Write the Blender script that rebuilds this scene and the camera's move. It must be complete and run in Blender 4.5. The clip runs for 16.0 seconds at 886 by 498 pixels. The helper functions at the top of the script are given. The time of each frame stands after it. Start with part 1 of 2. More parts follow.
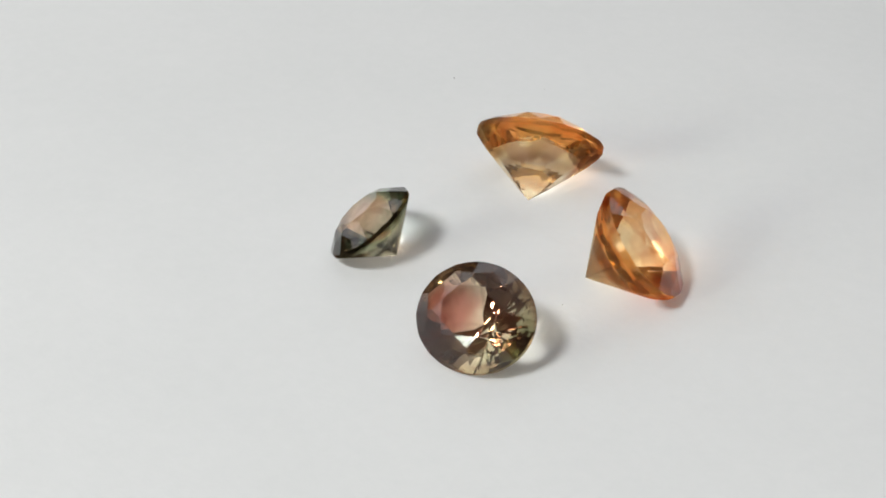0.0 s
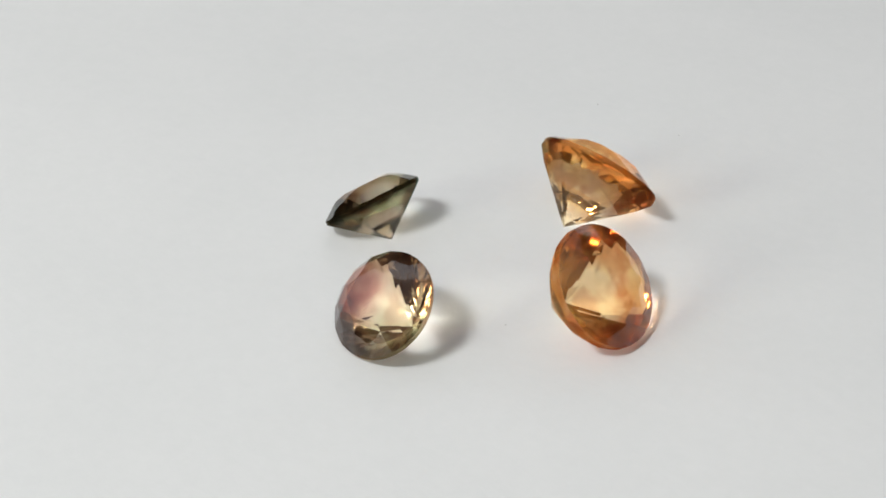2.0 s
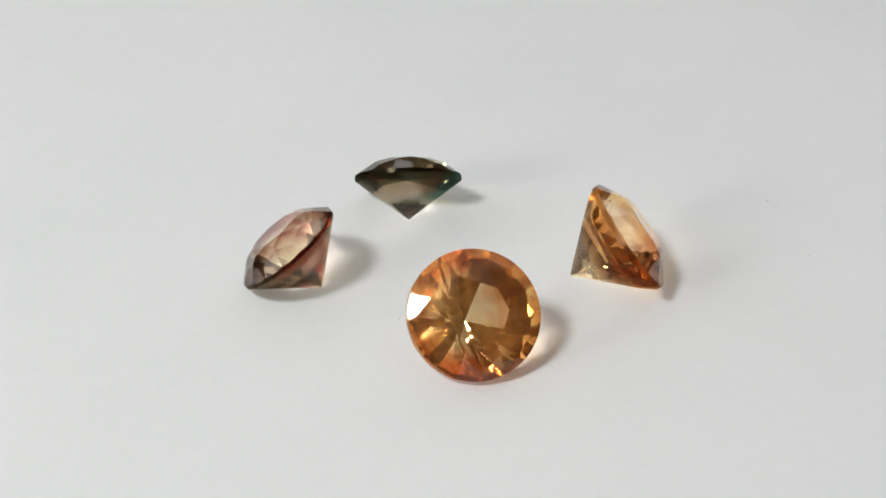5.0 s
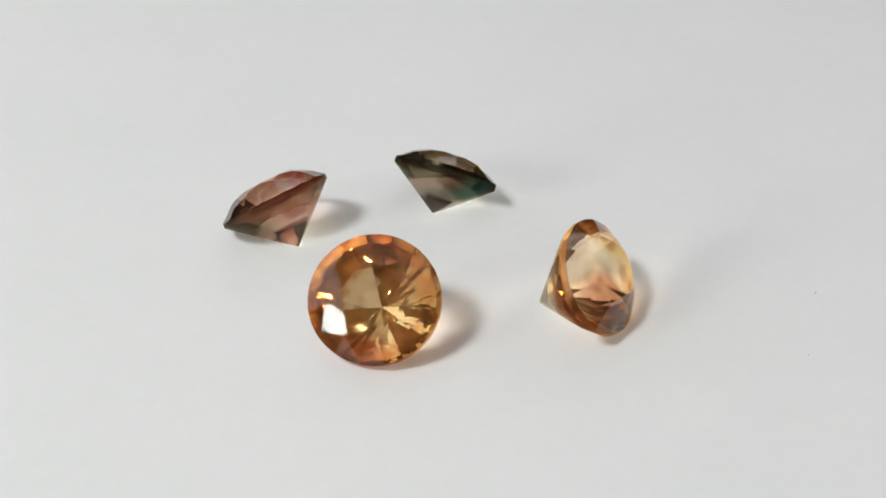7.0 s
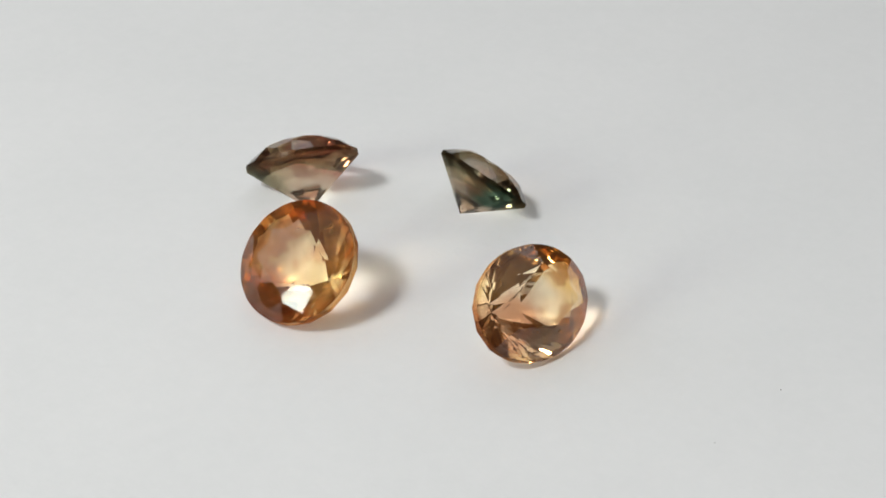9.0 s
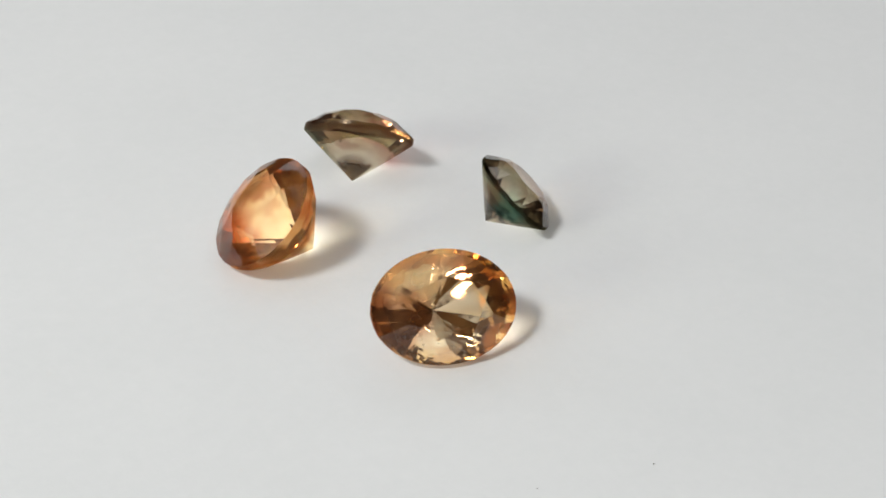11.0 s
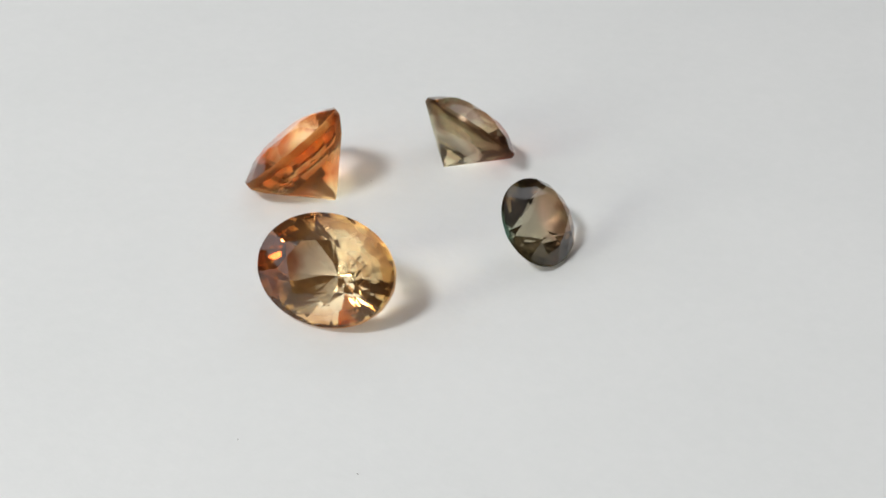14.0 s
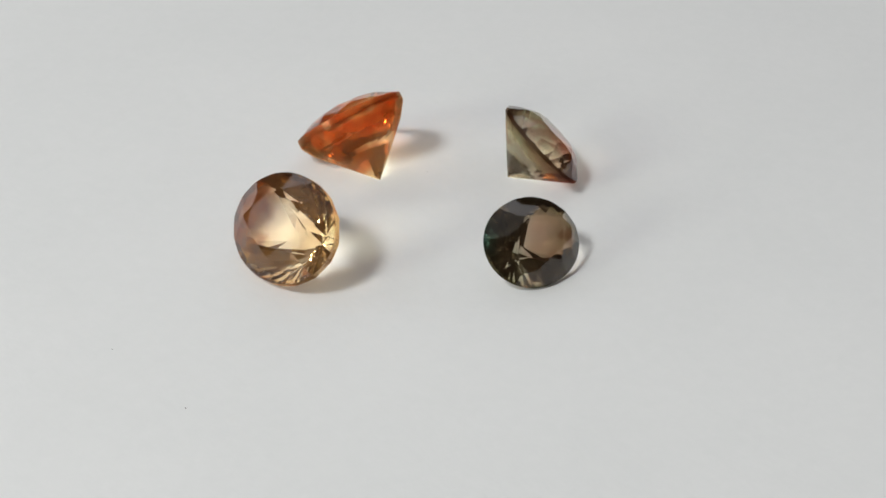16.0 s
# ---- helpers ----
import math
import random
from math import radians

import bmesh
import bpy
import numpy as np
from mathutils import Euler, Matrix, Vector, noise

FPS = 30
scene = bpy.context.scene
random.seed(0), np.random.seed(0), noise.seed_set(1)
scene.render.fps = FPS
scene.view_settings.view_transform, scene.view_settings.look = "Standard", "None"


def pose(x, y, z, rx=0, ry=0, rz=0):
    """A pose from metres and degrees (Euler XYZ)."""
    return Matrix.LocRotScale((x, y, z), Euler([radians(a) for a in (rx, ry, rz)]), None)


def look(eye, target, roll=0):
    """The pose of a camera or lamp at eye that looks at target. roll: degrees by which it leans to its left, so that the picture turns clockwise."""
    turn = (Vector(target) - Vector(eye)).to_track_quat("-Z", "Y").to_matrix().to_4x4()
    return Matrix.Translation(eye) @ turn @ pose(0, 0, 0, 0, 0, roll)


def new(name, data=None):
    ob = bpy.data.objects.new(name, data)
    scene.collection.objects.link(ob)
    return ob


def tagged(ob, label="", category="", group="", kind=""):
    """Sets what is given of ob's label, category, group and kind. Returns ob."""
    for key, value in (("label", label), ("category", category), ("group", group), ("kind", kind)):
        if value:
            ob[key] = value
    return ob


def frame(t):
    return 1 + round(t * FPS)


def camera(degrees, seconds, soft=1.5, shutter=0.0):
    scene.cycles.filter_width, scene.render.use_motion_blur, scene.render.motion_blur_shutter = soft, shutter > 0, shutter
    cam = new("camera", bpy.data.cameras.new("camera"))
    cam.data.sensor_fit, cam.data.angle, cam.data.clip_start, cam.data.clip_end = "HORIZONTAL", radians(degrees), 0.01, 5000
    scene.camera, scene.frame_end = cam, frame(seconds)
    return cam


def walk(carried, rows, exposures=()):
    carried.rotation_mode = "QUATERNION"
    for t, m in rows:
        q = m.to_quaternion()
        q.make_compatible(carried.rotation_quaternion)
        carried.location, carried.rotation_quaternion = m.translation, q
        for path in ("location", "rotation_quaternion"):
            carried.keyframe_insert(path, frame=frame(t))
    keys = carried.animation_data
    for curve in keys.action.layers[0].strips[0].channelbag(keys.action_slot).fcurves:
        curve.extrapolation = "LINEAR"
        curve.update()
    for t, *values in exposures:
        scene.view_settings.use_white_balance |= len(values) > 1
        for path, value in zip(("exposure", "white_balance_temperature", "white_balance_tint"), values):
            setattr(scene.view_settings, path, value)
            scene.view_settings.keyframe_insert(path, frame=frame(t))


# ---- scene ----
cam = camera(30.05, 16.0, soft=1.7)

MM = 0.001
SECONDS = 16.0

# the camera stands still and looks down on the turning platter
EYE = (pose(-0.00028, -0.11405, 0.07375, 0, 0, 0.19)
       @ pose(0, 0, 0, 90 - 33.06) @ pose(0, 0, 0, 0, 0, 4.94))
walk(cam, [(0.0, EYE), (SECONDS, EYE)], exposures=[(0.0, 6.90), (2.0, 6.88), (6.5, 6.88), (7.5, 6.91), (8.5, 6.86), (12.5, 6.87),
                              (13.5, 6.90), (14.5, 6.85), (15.0, 6.85), (15.5, 6.75), (SECONDS, 6.76)])


# ---- light ----
# light goes through many facets of a gem before it comes out
scene.cycles.max_bounces = scene.cycles.transmission_bounces = 24


def area_lamp(name, azimuth, elevation, distance, size, power, colour, shape="DISK"):
    az, el = radians(azimuth), radians(elevation)
    at = Vector((math.cos(az) * math.cos(el), math.sin(az) * math.cos(el), math.sin(el))) * distance
    data = bpy.data.lights.new(name, "AREA")
    data.shape, data.size, data.energy, data.color = shape, size, power, colour
    ob = new(name, data)
    ob.matrix_world = look(at, (0, 0, 0))
    return ob


area_lamp("desk_lamp_light", -132, 47.5, 0.75, 0.130, 0.0273, (0.966, 0.985, 0.985))
area_lamp("low_lamp_light", -138, 16.5, 0.80, 0.225, 0.0210, (0.970, 0.995, 0.86))
# soft fill panels added at the ceiling and the windowless west and north walls
FILL_TINT = (0.950, 0.962, 0.998)
ceiling_fill = area_lamp("ceiling_fill", 90, 60, 2.70, 3.40, 0.066, FILL_TINT, "RECTANGLE")
ceiling_fill.data.size_y = 2.5
ceiling_fill.matrix_world = pose(0, 0.70, 2.36)
west_fill = area_lamp("west_fill", 180, 30, 2.30, 2.60, 0.150, FILL_TINT, "RECTANGLE")
west_fill.data.size_y = 1.60
west_fill.matrix_world = look((-1.97, -0.2, 1.2), (0, -0.2, 1.2))
north_fill = area_lamp("north_fill", 90, 35, 2.44, 3.00, 0.120, FILL_TINT, "RECTANGLE")
north_fill.data.size_y = 1.35
north_fill.matrix_world = look((0, 1.97, 1.67), (0, 0, 1.67))

world = bpy.data.worlds.new("room_air")
world.use_nodes = True
world.node_tree.nodes["Background"].inputs[0].default_value = (0.5, 0.52, 0.55, 1)
world.node_tree.nodes["Background"].inputs[1].default_value = 0.0002
scene.world = world


# ---- materials ----
def material(name):
    mat = bpy.data.materials.new(name)
    mat.use_nodes = True
    tree = mat.node_tree
    tree.nodes.clear()
    out = tree.nodes.new("ShaderNodeOutputMaterial")

    def node(kind, **values):
        n = tree.nodes.new(kind)
        for key, value in values.items():
            n.inputs[key.replace("_", " ")].default_value = value
        return n

    def link(a, b):
        tree.links.new(a, b)
    return mat, node, link, out


def ramp_of(node, stops):
    r = node("ShaderNodeValToRGB")
    while len(r.color_ramp.elements) < len(stops):
        r.color_ramp.elements.new(0.5)
    for e, (at, colour) in zip(r.color_ramp.elements, stops):
        e.position, e.color = at, (*colour, 1)
    return r


def paper_material():
    """White card: faint mottling, fibre grain and a soft tooth."""
    mat, node, link, out = material("white_card")
    co = node("ShaderNodeTexCoord")
    cloud = node("ShaderNodeTexNoise", Scale=30.0, Detail=4.0, Roughness=0.6)
    grain = node("ShaderNodeTexNoise", Scale=900.0, Detail=3.0, Roughness=0.65)
    for n in (cloud, grain):
        link(co.outputs["Object"], n.inputs["Vector"])
    mix = node("ShaderNodeMix", Factor=0.35)
    link(cloud.outputs["Fac"], mix.inputs["A"])
    link(grain.outputs["Fac"], mix.inputs["B"])
    ramp = ramp_of(node, [(0.33, (0.779, 0.788, 0.788)), (0.67, (0.821, 0.826, 0.826))])
    link(mix.outputs["Result"], ramp.inputs["Fac"])
    bump = node("ShaderNodeBump", Strength=0.35, Distance=0.00018)
    link(mix.outputs["Result"], bump.inputs["Height"])
    bsdf = node("ShaderNodeBsdfPrincipled", Roughness=0.75)
    bsdf.inputs["Specular IOR Level"].default_value = 0.25
    link(ramp.outputs["Color"], bsdf.inputs["Base Color"])
    link(bump.outputs["Normal"], bsdf.inputs["Normal"])
    link(bsdf.outputs["BSDF"], out.inputs["Surface"])
    return mat


def plain_material(name, low, high, scale, roughness, bump_depth):
    mat, node, link, out = material(name)
    co = node("ShaderNodeTexCoord")
    noise_1 = node("ShaderNodeTexNoise", Scale=scale, Detail=5.0, Roughness=0.6)
    link(co.outputs["Object"], noise_1.inputs["Vector"])
    ramp = ramp_of(node, [(0.3, low), (0.7, high)])
    link(noise_1.outputs["Fac"], ramp.inputs["Fac"])
    bump = node("ShaderNodeBump", Strength=0.3, Distance=bump_depth)
    link(noise_1.outputs["Fac"], bump.inputs["Height"])
    bsdf = node("ShaderNodeBsdfPrincipled", Roughness=roughness)
    link(ramp.outputs["Color"], bsdf.inputs["Base Color"])
    link(bump.outputs["Normal"], bsdf.inputs["Normal"])
    link(bsdf.outputs["BSDF"], out.inputs["Surface"])
    return mat


def gem_material(name, tip, body, waist, veil, core, blotch, zone, reach, depth, haze, glow, flush, flush_zone, flush_reach,
                 polish="pavilion", ior=1.56):
    """Feldspar gem: pale at the tip, deeper towards the girdle, with a cloudy core of colour round zone (millimetres)
    and a flush of a second colour round flush_zone."""
    mat, node, link, out = material(name)
    co = node("ShaderNodeTexCoord")
    wisp = node("ShaderNodeTexNoise", Scale=420.0, Detail=2.0, Roughness=0.5)
    link(co.outputs["Object"], wisp.inputs["Vector"])

    def maths(kind, first, second, third=None):
        m = node("ShaderNodeMath")
        m.operation = kind
        for k, v in enumerate((first, second, third)):
            if v is None:
                continue
            if isinstance(v, (int, float)):
                m.inputs[k].default_value = v
            else:
                link(v, m.inputs[k])
        return m.outputs["Value"]
    axes = node("ShaderNodeSeparateXYZ")
    link(co.outputs["Object"], axes.inputs["Vector"])
    rise = maths("MULTIPLY_ADD", axes.outputs["Z"], 1.0 / (depth * MM), 1.0)
    stirred = maths("MULTIPLY_ADD", wisp.outputs["Fac"], 0.5, rise)
    level = maths("SUBTRACT", stirred, 0.25)
    ramp = ramp_of(node, [(0.34, tip), (0.58, body), (0.74, waist), (0.88, veil)])
    link(maths("MULTIPLY", level, 0.8), ramp.inputs["Fac"])

    def cloud_round(middle, size):
        away = node("ShaderNodeVectorMath")
        away.operation = "DISTANCE"
        away.inputs[1].default_value = [v * MM for v in middle]
        link(co.outputs["Object"], away.inputs[0])
        near = maths("DIVIDE", away.outputs["Value"], size * MM)
        cloud = maths("MULTIPLY_ADD", wisp.outputs["Fac"], 0.9, near)
        fade = node("ShaderNodeMapRange")
        fade.interpolation_type = "SMOOTHSTEP"
        for key, value in (("From Min", 0.95), ("From Max", 1.65), ("To Min", 1.0), ("To Max", 0.0)):
            fade.inputs[key].default_value = value
        link(cloud, fade.inputs["Value"])
        return fade.outputs["Result"]
    tinge = node("ShaderNodeMix")
    tinge.data_type = "RGBA"
    link(cloud_round(flush_zone, flush_reach), tinge.inputs["Factor"])
    link(ramp.outputs["Color"], tinge.inputs[6])
    tinge.inputs[7].default_value = (*flush, 1)
    mix = node("ShaderNodeMix")
    mix.data_type = "RGBA"
    spots = node("ShaderNodeTexNoise", Scale=330.0, Detail=2.5, Roughness=0.55)
    shift = node("ShaderNodeVectorMath")
    shift.operation = "ADD"
    shift.inputs[1].default_value = (zone[0] * 0.013, 0.02, depth * 0.011)
    link(co.outputs["Object"], shift.inputs[0])
    link(shift.outputs["Vector"], spots.inputs["Vector"])
    patch = node("ShaderNodeMapRange")
    patch.interpolation_type = "SMOOTHSTEP"
    for key, value in (("From Min", 0.50), ("From Max", 0.62), ("To Min", 0.0), ("To Max", blotch)):
        patch.inputs[key].default_value = value
    link(spots.outputs["Fac"], patch.inputs["Value"])
    above = node("ShaderNodeMapRange")
    for key, value in (("From Min", 0.25), ("From Max", 0.55)):
        above.inputs[key].default_value = value
    link(level, above.inputs["Value"])
    blot = maths("MULTIPLY", patch.outputs["Result"], above.outputs["Result"])
    link(maths("MAXIMUM", cloud_round(zone, reach), blot), mix.inputs["Factor"])
    link(tinge.outputs[2], mix.inputs[6])
    mix.inputs[7].default_value = (*core, 1)
    if polish == "crown":
        bsdf = node("ShaderNodeBsdfPrincipled", Roughness=0.0, IOR=ior)
        bsdf.inputs["Transmission Weight"].default_value = 1.0
        link(mix.outputs[2], bsdf.inputs["Base Color"])
    else:
        bsdf = node("ShaderNodeBsdfGlass", Roughness=0.0 if polish == "pavilion" else 0.2, IOR=ior)
        link(mix.outputs[2], bsdf.inputs["Color"])
    # the polish is not quite flat
    ripple = node("ShaderNodeTexNoise", Scale=620.0, Detail=1.5, Roughness=0.5)
    link(co.outputs["Object"], ripple.inputs["Vector"])
    wave = node("ShaderNodeBump", Strength=1.0, Distance={"crown": 0.000006, "pavilion": 0.000022, "girdle": 0.00002}[polish])
    link(ripple.outputs["Fac"], wave.inputs["Height"])
    link(wave.outputs["Normal"], bsdf.inputs["Normal"])
    # fine platelets inside scatter a little light
    milk = node("ShaderNodeBsdfDiffuse" if polish == "crown" else "ShaderNodeBsdfTranslucent")
    milk.inputs["Color"].default_value = (*glow, 1)
    cloudy = haze * {"crown": 0.2, "pavilion": 1.0, "girdle": 0.0}[polish]
    share = node("ShaderNodeMapRange")
    for key, value in (("From Min", 0.35), ("From Max", 0.65), ("To Min", cloudy * 0.3), ("To Max", cloudy * 1.7)):
        share.inputs[key].default_value = value
    link(wisp.outputs["Fac"], share.inputs["Value"])
    both = node("ShaderNodeMixShader")
    link(share.outputs["Result"], both.inputs["Fac"])
    link(bsdf.outputs["BSDF"], both.inputs[1])
    link(milk.outputs["BSDF"], both.inputs[2])
    link(both.outputs["Shader"], out.inputs["Surface"])
    return mat


CARD = paper_material()
PLASTER = plain_material("wall_plaster", (0.125, 0.076, 0.052), (0.165, 0.104, 0.070), 6.0, 0.85, 0.002)
CEILING = plain_material("ceiling_paint", (0.22, 0.21, 0.19), (0.27, 0.26, 0.24), 5.0, 0.9, 0.002)
BOARDS = plain_material("floor_boards", (0.16, 0.11, 0.07), (0.26, 0.18, 0.11), 14.0, 0.5, 0.001)
TABLE_WOOD = plain_material("table_wood", (0.30, 0.21, 0.13), (0.42, 0.30, 0.19), 30.0, 0.45, 0.0004)
PLASTIC = plain_material("white_plastic", (0.72, 0.72, 0.71), (0.80, 0.80, 0.79), 80.0, 0.35, 0.0001)
DUST = plain_material("dust", (0.20, 0.19, 0.18), (0.30, 0.28, 0.26), 4000.0, 0.9, 0.00002)


# ---- mesh helpers ----
def part(name, bm, mat, parent=None, label=""):
    me = bpy.data.meshes.new(name)
    bm.to_mesh(me)
    bm.free()
    me.materials.append(mat)
    ob = new(name, me)
    if parent is not None:
        ob.parent = parent
    if label:
        tagged(ob, label)
    return ob


def box(lo, hi):
    bm = bmesh.new()
    bmesh.ops.create_cube(bm, size=1.0)
    size = [h - l for l, h in zip(lo, hi)]
    mid = [(h + l) / 2 for l, h in zip(lo, hi)]
    bmesh.ops.transform(bm, matrix=Matrix.Translation(mid) @ Matrix.Diagonal((*size, 1)), verts=bm.verts)
    return bm


def turned(profile, segments=128):
    """A solid of revolution about z from a profile of (radius, height), closed at the axis."""
    bm = bmesh.new()
    rings = []
    for r, z in profile:
        if r == 0:
            rings.append([bm.verts.new((0, 0, z))])
        else:
            rings.append([bm.verts.new((r * math.cos(2 * math.pi * k / segments),
                                        r * math.sin(2 * math.pi * k / segments), z)) for k in range(segments)])
    for low, high in zip(rings, rings[1:]):
        for k in range(segments):
            quad = [low[k % len(low)], low[(k + 1) % len(low)], high[(k + 1) % len(high)], high[k % len(high)]]
            quad = list(dict.fromkeys(quad))
            if len(quad) > 2:
                bm.faces.new(quad)
    bmesh.ops.recalc_face_normals(bm, faces=bm.faces)
    return bm


# ---- the room ----
def room():
    low, top, half, thick = -0.80, 2.40, 2.0, 0.1
    tagged(part("floor", box((-half, -half, low - 0.1), (half, half, low)), BOARDS),
           "brown wooden floor of a plain room", "floor", kind="structure")
    tagged(part("ceiling", box((-half, -half, top), (half, half, top + 0.1)), CEILING),
           "plain grey painted ceiling of the room", "ceiling", kind="structure")
    for name, lo, hi in (("wall_north", (-half - thick, half, low), (half + thick, half + thick, top)),
                         ("wall_south", (-half - thick, -half - thick, low), (half + thick, -half, top)),
                         ("wall_east", (half, -half, low), (half + thick, half, top)),
                         ("wall_west", (-half - thick, -half, low), (-half, half, top))):
        tagged(part(name, box(lo, hi), PLASTER), "plain warm brown plaster wall of the room", "wall", kind="structure")


def rounded_box(lo, hi, r):
    bm = box(lo, hi)
    bmesh.ops.bevel(bm, geom=bm.edges[:], offset=r, segments=3, affect="EDGES", profile=0.6)
    return bm


def work_table():
    table = tagged(new("work_table"), "wooden work table that carries a white turntable", "table")
    table.location = (0, 0, -0.80)
    part("tabletop", rounded_box((-0.60, -0.40, 0.735), (0.60, 0.40, 0.765), 0.006), TABLE_WOOD, table)
    for x in (-0.55, 0.55):
        for y in (-0.35, 0.35):
            part("leg", rounded_box((x - 0.025, y - 0.025, 0.0), (x + 0.025, y + 0.025, 0.735), 0.004), TABLE_WOOD, table)


def turntable():
    stand = tagged(new("turntable"), "small white motor turntable covered with white card", "turntable")
    stand.location = (0, 0, -0.035)
    part("base", turned([(0, 0), (0.070, 0), (0.072, 0.002), (0.072, 0.021), (0.070, 0.023), (0, 0.023)], 96),
         PLASTIC, stand)
    disc = part("platter", turned([(0, 0.023), (0.158, 0.023), (0.160, 0.025), (0.160, 0.0322), (0.1585, 0.0342),
                                   (0, 0.0342)], 160), PLASTIC, stand)
    part("card_cover", turned([(0, 0.0342), (0.1575, 0.0342), (0.1578, 0.0346), (0.1575, 0.0350), (0, 0.0350)], 160),
         CARD, disc, "matt white card disc under the gems")
    return disc


def speck(name, label, mat, x, y, across, flat):
    """A crumb of dust or lint, an uneven lump with its foot on the card."""
    bm = bmesh.new()
    bmesh.ops.create_icosphere(bm, subdivisions=2, radius=0.5)
    for v in bm.verts:
        v.co *= 1 + 0.35 * noise.noise(v.co * 3 + Vector((x, y, 0)))
        v.co.z *= flat
    low = min(v.co.z for v in bm.verts)
    bmesh.ops.transform(bm, matrix=Matrix.Diagonal((across * MM, across * MM * 0.7, across * MM, 1))
                        @ Matrix.Translation((0, 0, -low)), verts=bm.verts)
    ob = tagged(part(name, bm, mat), label, "dust", "specks on the card")
    rest = pose(x * MM, y * MM, 0, 0, 0, 40 * x)
    ob.matrix_world = rest
    return ob, rest


# ---- the gems ----
def cut_gem(a, b, pav, crown, table, girdle, crown_turn=0.0, folds=8, steep=0.35, bulge=1.0, dome=1.05):
    """A brilliant cut out of an oval prism with half-axes a and b, in millimetres: table, stars, kites,
    upper and lower halves and pavilion mains. Its origin is the middle of the girdle. bulge: how far out the mains
    would meet the girdle, were it not for the steeper facets below it; dome: the same for the kites."""
    m = (a + b) / 2
    p, c, g, top = pav / m, crown / m, 0.16 / m, (girdle - 0.16) / m
    bm = bmesh.new()
    bmesh.ops.create_cone(bm, cap_ends=True, segments=96, radius1=1, radius2=1, depth=2.6)

    def cut(azimuth, angle, at_radius, at_height, side):
        az = radians(azimuth)
        no = Vector((math.sin(angle) * math.cos(az), math.sin(angle) * math.sin(az), side * math.cos(angle)))
        co = Vector((at_radius * math.cos(az), at_radius * math.sin(az), at_height))
        got = bmesh.ops.bisect_plane(bm, geom=bm.verts[:] + bm.edges[:] + bm.faces[:], dist=1e-6,
                                     plane_co=co, plane_no=no, clear_outer=True)
        edges = [e for e in got["geom_cut"] if isinstance(e, bmesh.types.BMEdge)]
        if len(edges) > 2:
            bmesh.ops.edgeloop_fill(bm, edges=edges)

    main = math.atan(p / bulge)
    kite = math.atan(c / (dome - table))
    step = 360 / folds
    for k in range(folds):
        cut(step * k, main, bulge, -g, -1)
    for k in range(folds):
        for half in (-1, 1):
            cut(step * (k + half / 4), main + radians(steep), bulge, -g, -1)
        for part_way in (-3, -1, 1, 3):
            cut(step * (k + part_way / 8), main + radians(1.1), bulge, -g, -1)
    if bulge > 1:
        for k in range(2 * folds):
            cut(step * (k / 2 + 0.25), main + radians(2.5 + 100 * (bulge - 1)), 1.0, -g, -1)
    for k in range(8):
        cut(45 * k + crown_turn, kite, dome, top, 1)
    for k in range(8):
        for half in (-1, 1):
            cut(45 * k + 11.25 * half + crown_turn, kite + radians(5.5 + 90 * (dome - 1.05)), 1.0, top, 1)
    for k in range(8):
        cut(45 * k + 22.5 + crown_turn, kite * 0.58, table * math.cos(radians(22.5)), top + c, 1)
    cut(0, 0.0, 0.0, top + c, 1)
    bmesh.ops.transform(bm, matrix=Matrix.Diagonal((a * MM, b * MM, m * MM, 1)), verts=bm.verts)
    bmesh.ops.recalc_face_normals(bm, faces=bm.faces)
    return bm


def faces_only(bm, keep):
    out = bm.copy()
    out.normal_update()
    gone = [f for f in out.faces if not keep(f.normal.z)]
    bmesh.ops.delete(out, geom=gone, context="FACES")
    return out


def gemstone(label, mats, a, b, pav, crown, table, at, heading, flat, crown_turn=0.0, girdle=0.32, folds=8, bulge=1.0, dome=1.05):
    """A gem lying on one pavilion main, its table turned up towards heading (degrees).
    flat: 0 lies on a main at the end of axis a, 90 on one at the end of axis b."""
    bm = cut_gem(a, b, pav, crown, table, girdle, crown_turn, folds, bulge=bulge, dome=dome)
    reach = a if flat == 0 else b
    lean = math.degrees(math.atan(pav / bulge / reach))
    turn = pose(0, 0, 0, 0, 0, heading) @ pose(0, 0, 0, 0, lean, 0) @ pose(0, 0, 0, 0, 0, -flat)
    low = min((turn @ v.co).z for v in bm.verts)
    rest = Matrix.Translation((at[0] * MM, at[1] * MM, 0.04 * MM - low)) @ turn
    gem = tagged(new("gemstone"), label, "gemstone", "gems on the platter")
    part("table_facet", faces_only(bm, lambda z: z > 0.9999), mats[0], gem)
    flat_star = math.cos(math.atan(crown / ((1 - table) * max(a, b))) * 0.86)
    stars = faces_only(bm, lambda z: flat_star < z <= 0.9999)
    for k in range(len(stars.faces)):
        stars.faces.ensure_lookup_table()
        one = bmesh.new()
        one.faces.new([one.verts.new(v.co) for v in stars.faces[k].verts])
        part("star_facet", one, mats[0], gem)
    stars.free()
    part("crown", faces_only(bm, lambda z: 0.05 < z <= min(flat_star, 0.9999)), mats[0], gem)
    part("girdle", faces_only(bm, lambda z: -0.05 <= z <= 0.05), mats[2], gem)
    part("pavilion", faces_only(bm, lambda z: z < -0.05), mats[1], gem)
    bm.free()
    # clear facets cast no shadow, standing in for light refracted onto the card
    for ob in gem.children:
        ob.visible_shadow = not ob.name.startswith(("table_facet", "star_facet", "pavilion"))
    gem.matrix_world = rest
    return gem, rest


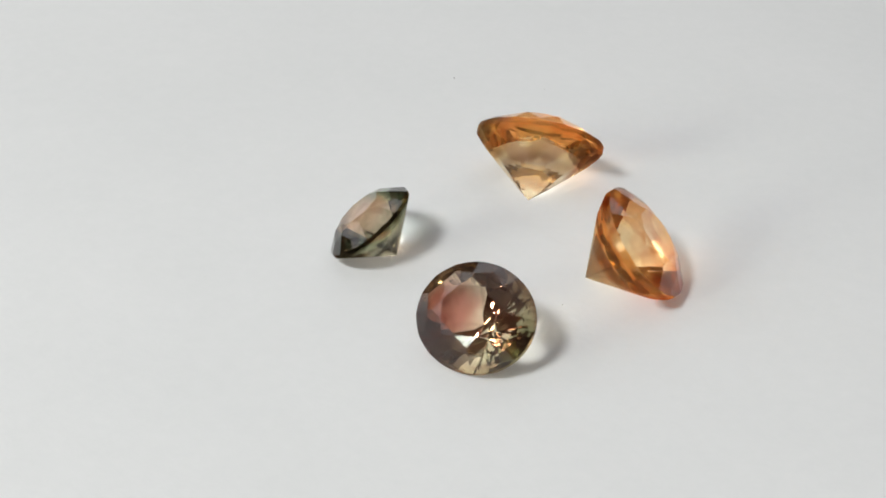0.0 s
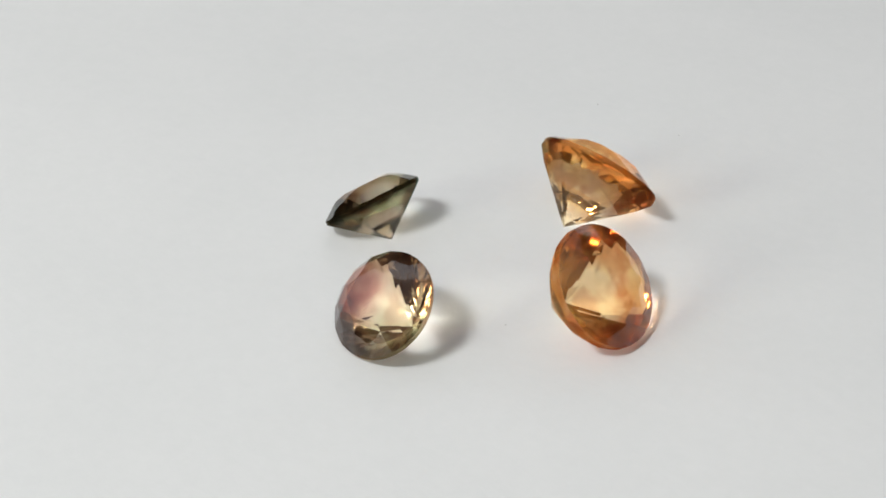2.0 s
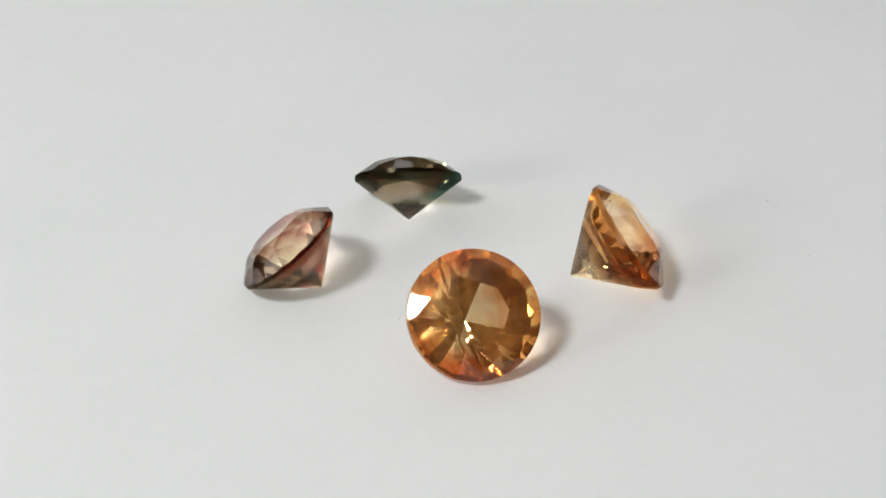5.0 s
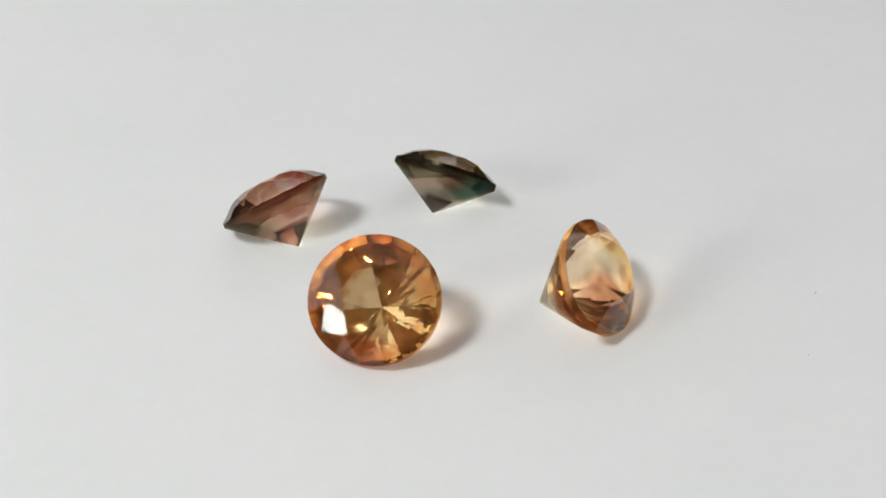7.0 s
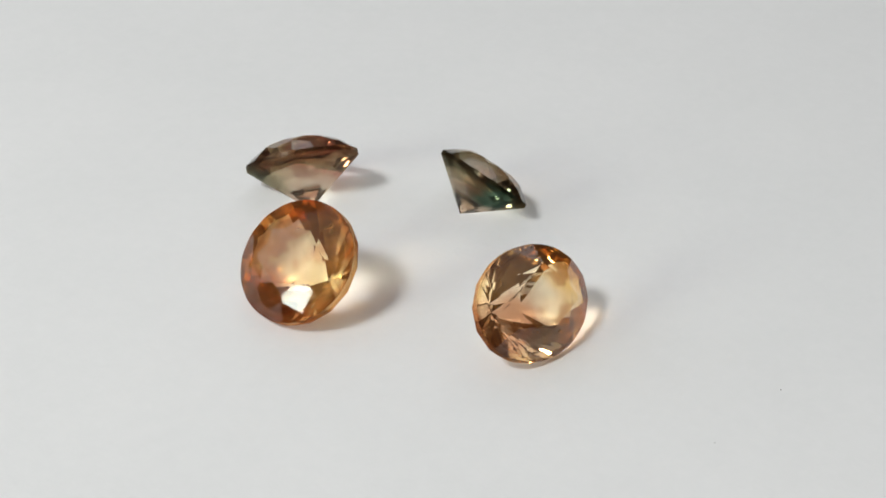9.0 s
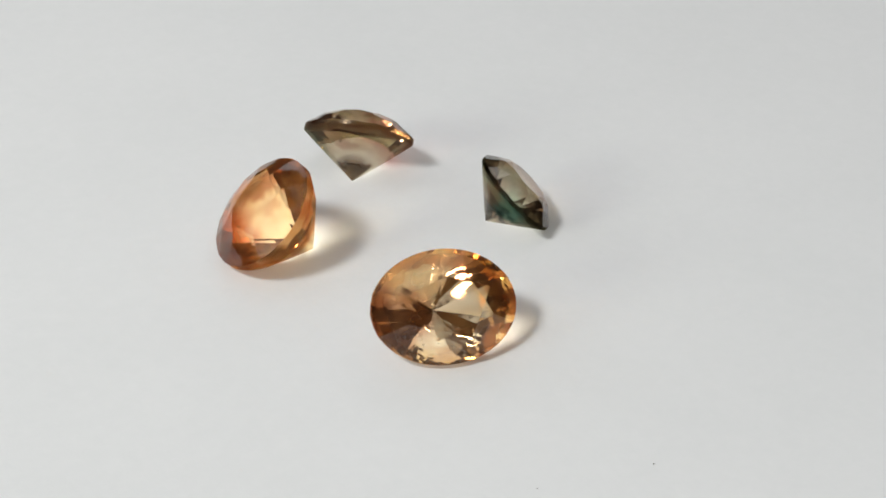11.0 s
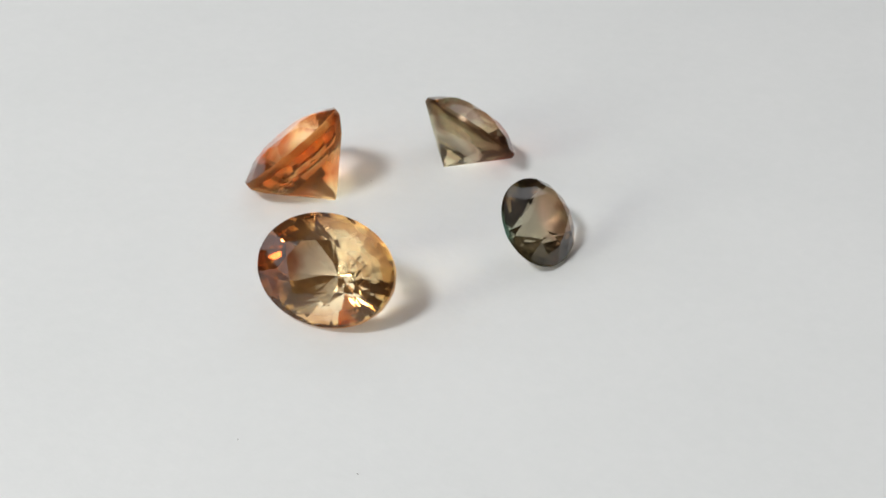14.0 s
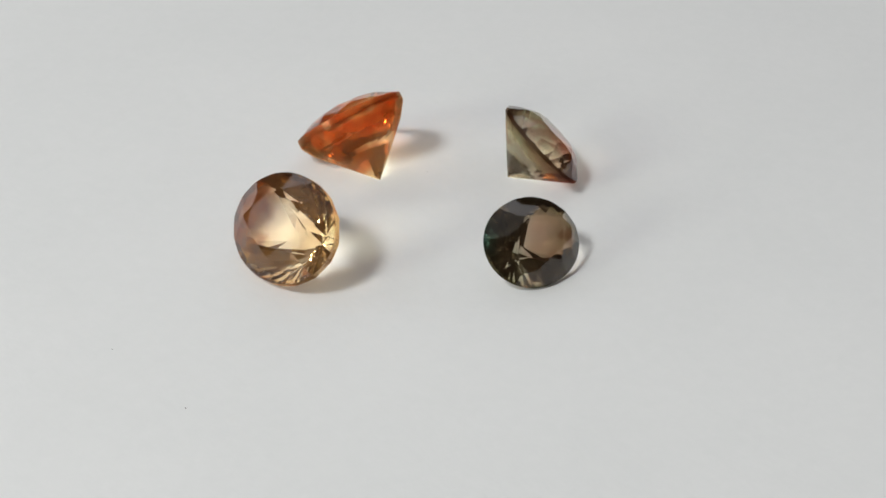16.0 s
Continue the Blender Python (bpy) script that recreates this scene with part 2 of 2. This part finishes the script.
SMOKE = dict(tip=(0.97, 0.97, 0.82), body=(0.86, 0.82, 0.60), waist=(0.42, 0.31, 0.21), veil=(0.60, 0.47, 0.36),
             core=(0.34, 0.075, 0.055), blotch=0.4, zone=(1.9, 1.0, 1.1), reach=3.6, depth=4.3, haze=0.05,
             glow=(0.58, 0.34, 0.23), flush=(0.42, 0.44, 0.31), flush_zone=(-2.8, 0.6, -0.8), flush_reach=2.6)
AMBER = dict(tip=(0.98, 0.91, 0.68), body=(0.95, 0.63, 0.28), waist=(0.86, 0.46, 0.19), veil=(0.94, 0.77, 0.52),
             core=(0.62, 0.175, 0.06), blotch=0.55, zone=(3.3, -1.0, -1.0), reach=3.2, depth=5.8, haze=0.14,
             glow=(0.84, 0.42, 0.15), flush=(0.97, 0.76, 0.42), flush_zone=(-1.5, 2.6, -1.5), flush_reach=2.4)
HONEY = dict(tip=(0.99, 0.97, 0.85), body=(0.98, 0.80, 0.46), waist=(0.91, 0.58, 0.28), veil=(0.95, 0.74, 0.49),
             core=(0.42, 0.13, 0.055), blotch=0.45, zone=(3.2, 0.2, 0.3), reach=3.2, depth=5.8, haze=0.06,
             glow=(0.82, 0.48, 0.22), flush=(0.96, 0.70, 0.28), flush_zone=(-3.4, -1.0, -0.5), flush_reach=2.2)
OLIVE = dict(tip=(0.98, 0.98, 0.91), body=(0.68, 0.69, 0.53), waist=(0.13, 0.115, 0.068), veil=(0.20, 0.16, 0.10),
             core=(0.34, 0.155, 0.085), blotch=0.55, zone=(-0.7, 0.6, 0.8), reach=3.1, depth=3.7, haze=0.03,
             glow=(0.36, 0.30, 0.18), flush=(0.17, 0.33, 0.28), flush_zone=(2.9, -1.4, -1.0), flush_reach=2.1)


def finishes(name, look_of):
    return [gem_material(name + "_" + face, polish=face, **look_of) for face in ("crown", "pavilion", "girdle")]


room()
work_table()
platter_ob = turntable()
GEMS = [
    gemstone("smoky brown oval gem with a red core", finishes("smoky_gem", SMOKE),
             4.80, 4.24, 3.98, 1.58, 0.48, (2.06, -14.38), -123.3, 90, dome=1.11),
    gemstone("orange round brilliant gem leaning on its pavilion", finishes("amber_gem", AMBER),
             4.88, 4.98, 5.47, 1.10, 0.47, (14.97, -3.74), -6.0, 0, girdle=0.60, bulge=1.08),
    gemstone("honey-coloured oval gem leaning on its pavilion", finishes("honey_gem", HONEY),
             5.58, 4.30, 5.44, 1.50, 0.49, (7.09, 12.22), 80.7, 90, girdle=0.40, bulge=1.055, dome=1.03),
    gemstone("small grey-green oval gem with brown middle", finishes("olive_gem", OLIVE),
             4.50, 3.70, 3.38, 1.34, 0.50, (-6.70, -1.76), 167.6, 90, dome=1.09),
]


SPECKS = [speck("dust_speck", "tiny dark speck of dust on the card", DUST, x, y, w, 0.5)
          for x, y, w in ((-0.7, 29.8, 0.15), (8.1, 29.0, 0.11), (9.0, -7.4, 0.12))]


# ---- what turns ----
def angle(t):
    """The platter's turn at t seconds, in degrees: clockwise seen from above, almost even."""
    u = (t - 8.0) / 8.0
    return -13.712 * t + 1.34 * u * u + 0.56 * u ** 3


def motions():
    times = [0.5 * k for k in range(33)]
    for ob, rest in [(platter_ob, Matrix.Identity(4))] + GEMS + SPECKS:
        walk(ob, [(t, pose(0, 0, 0, 0, 0, angle(t)) @ rest) for t in times])


motions()
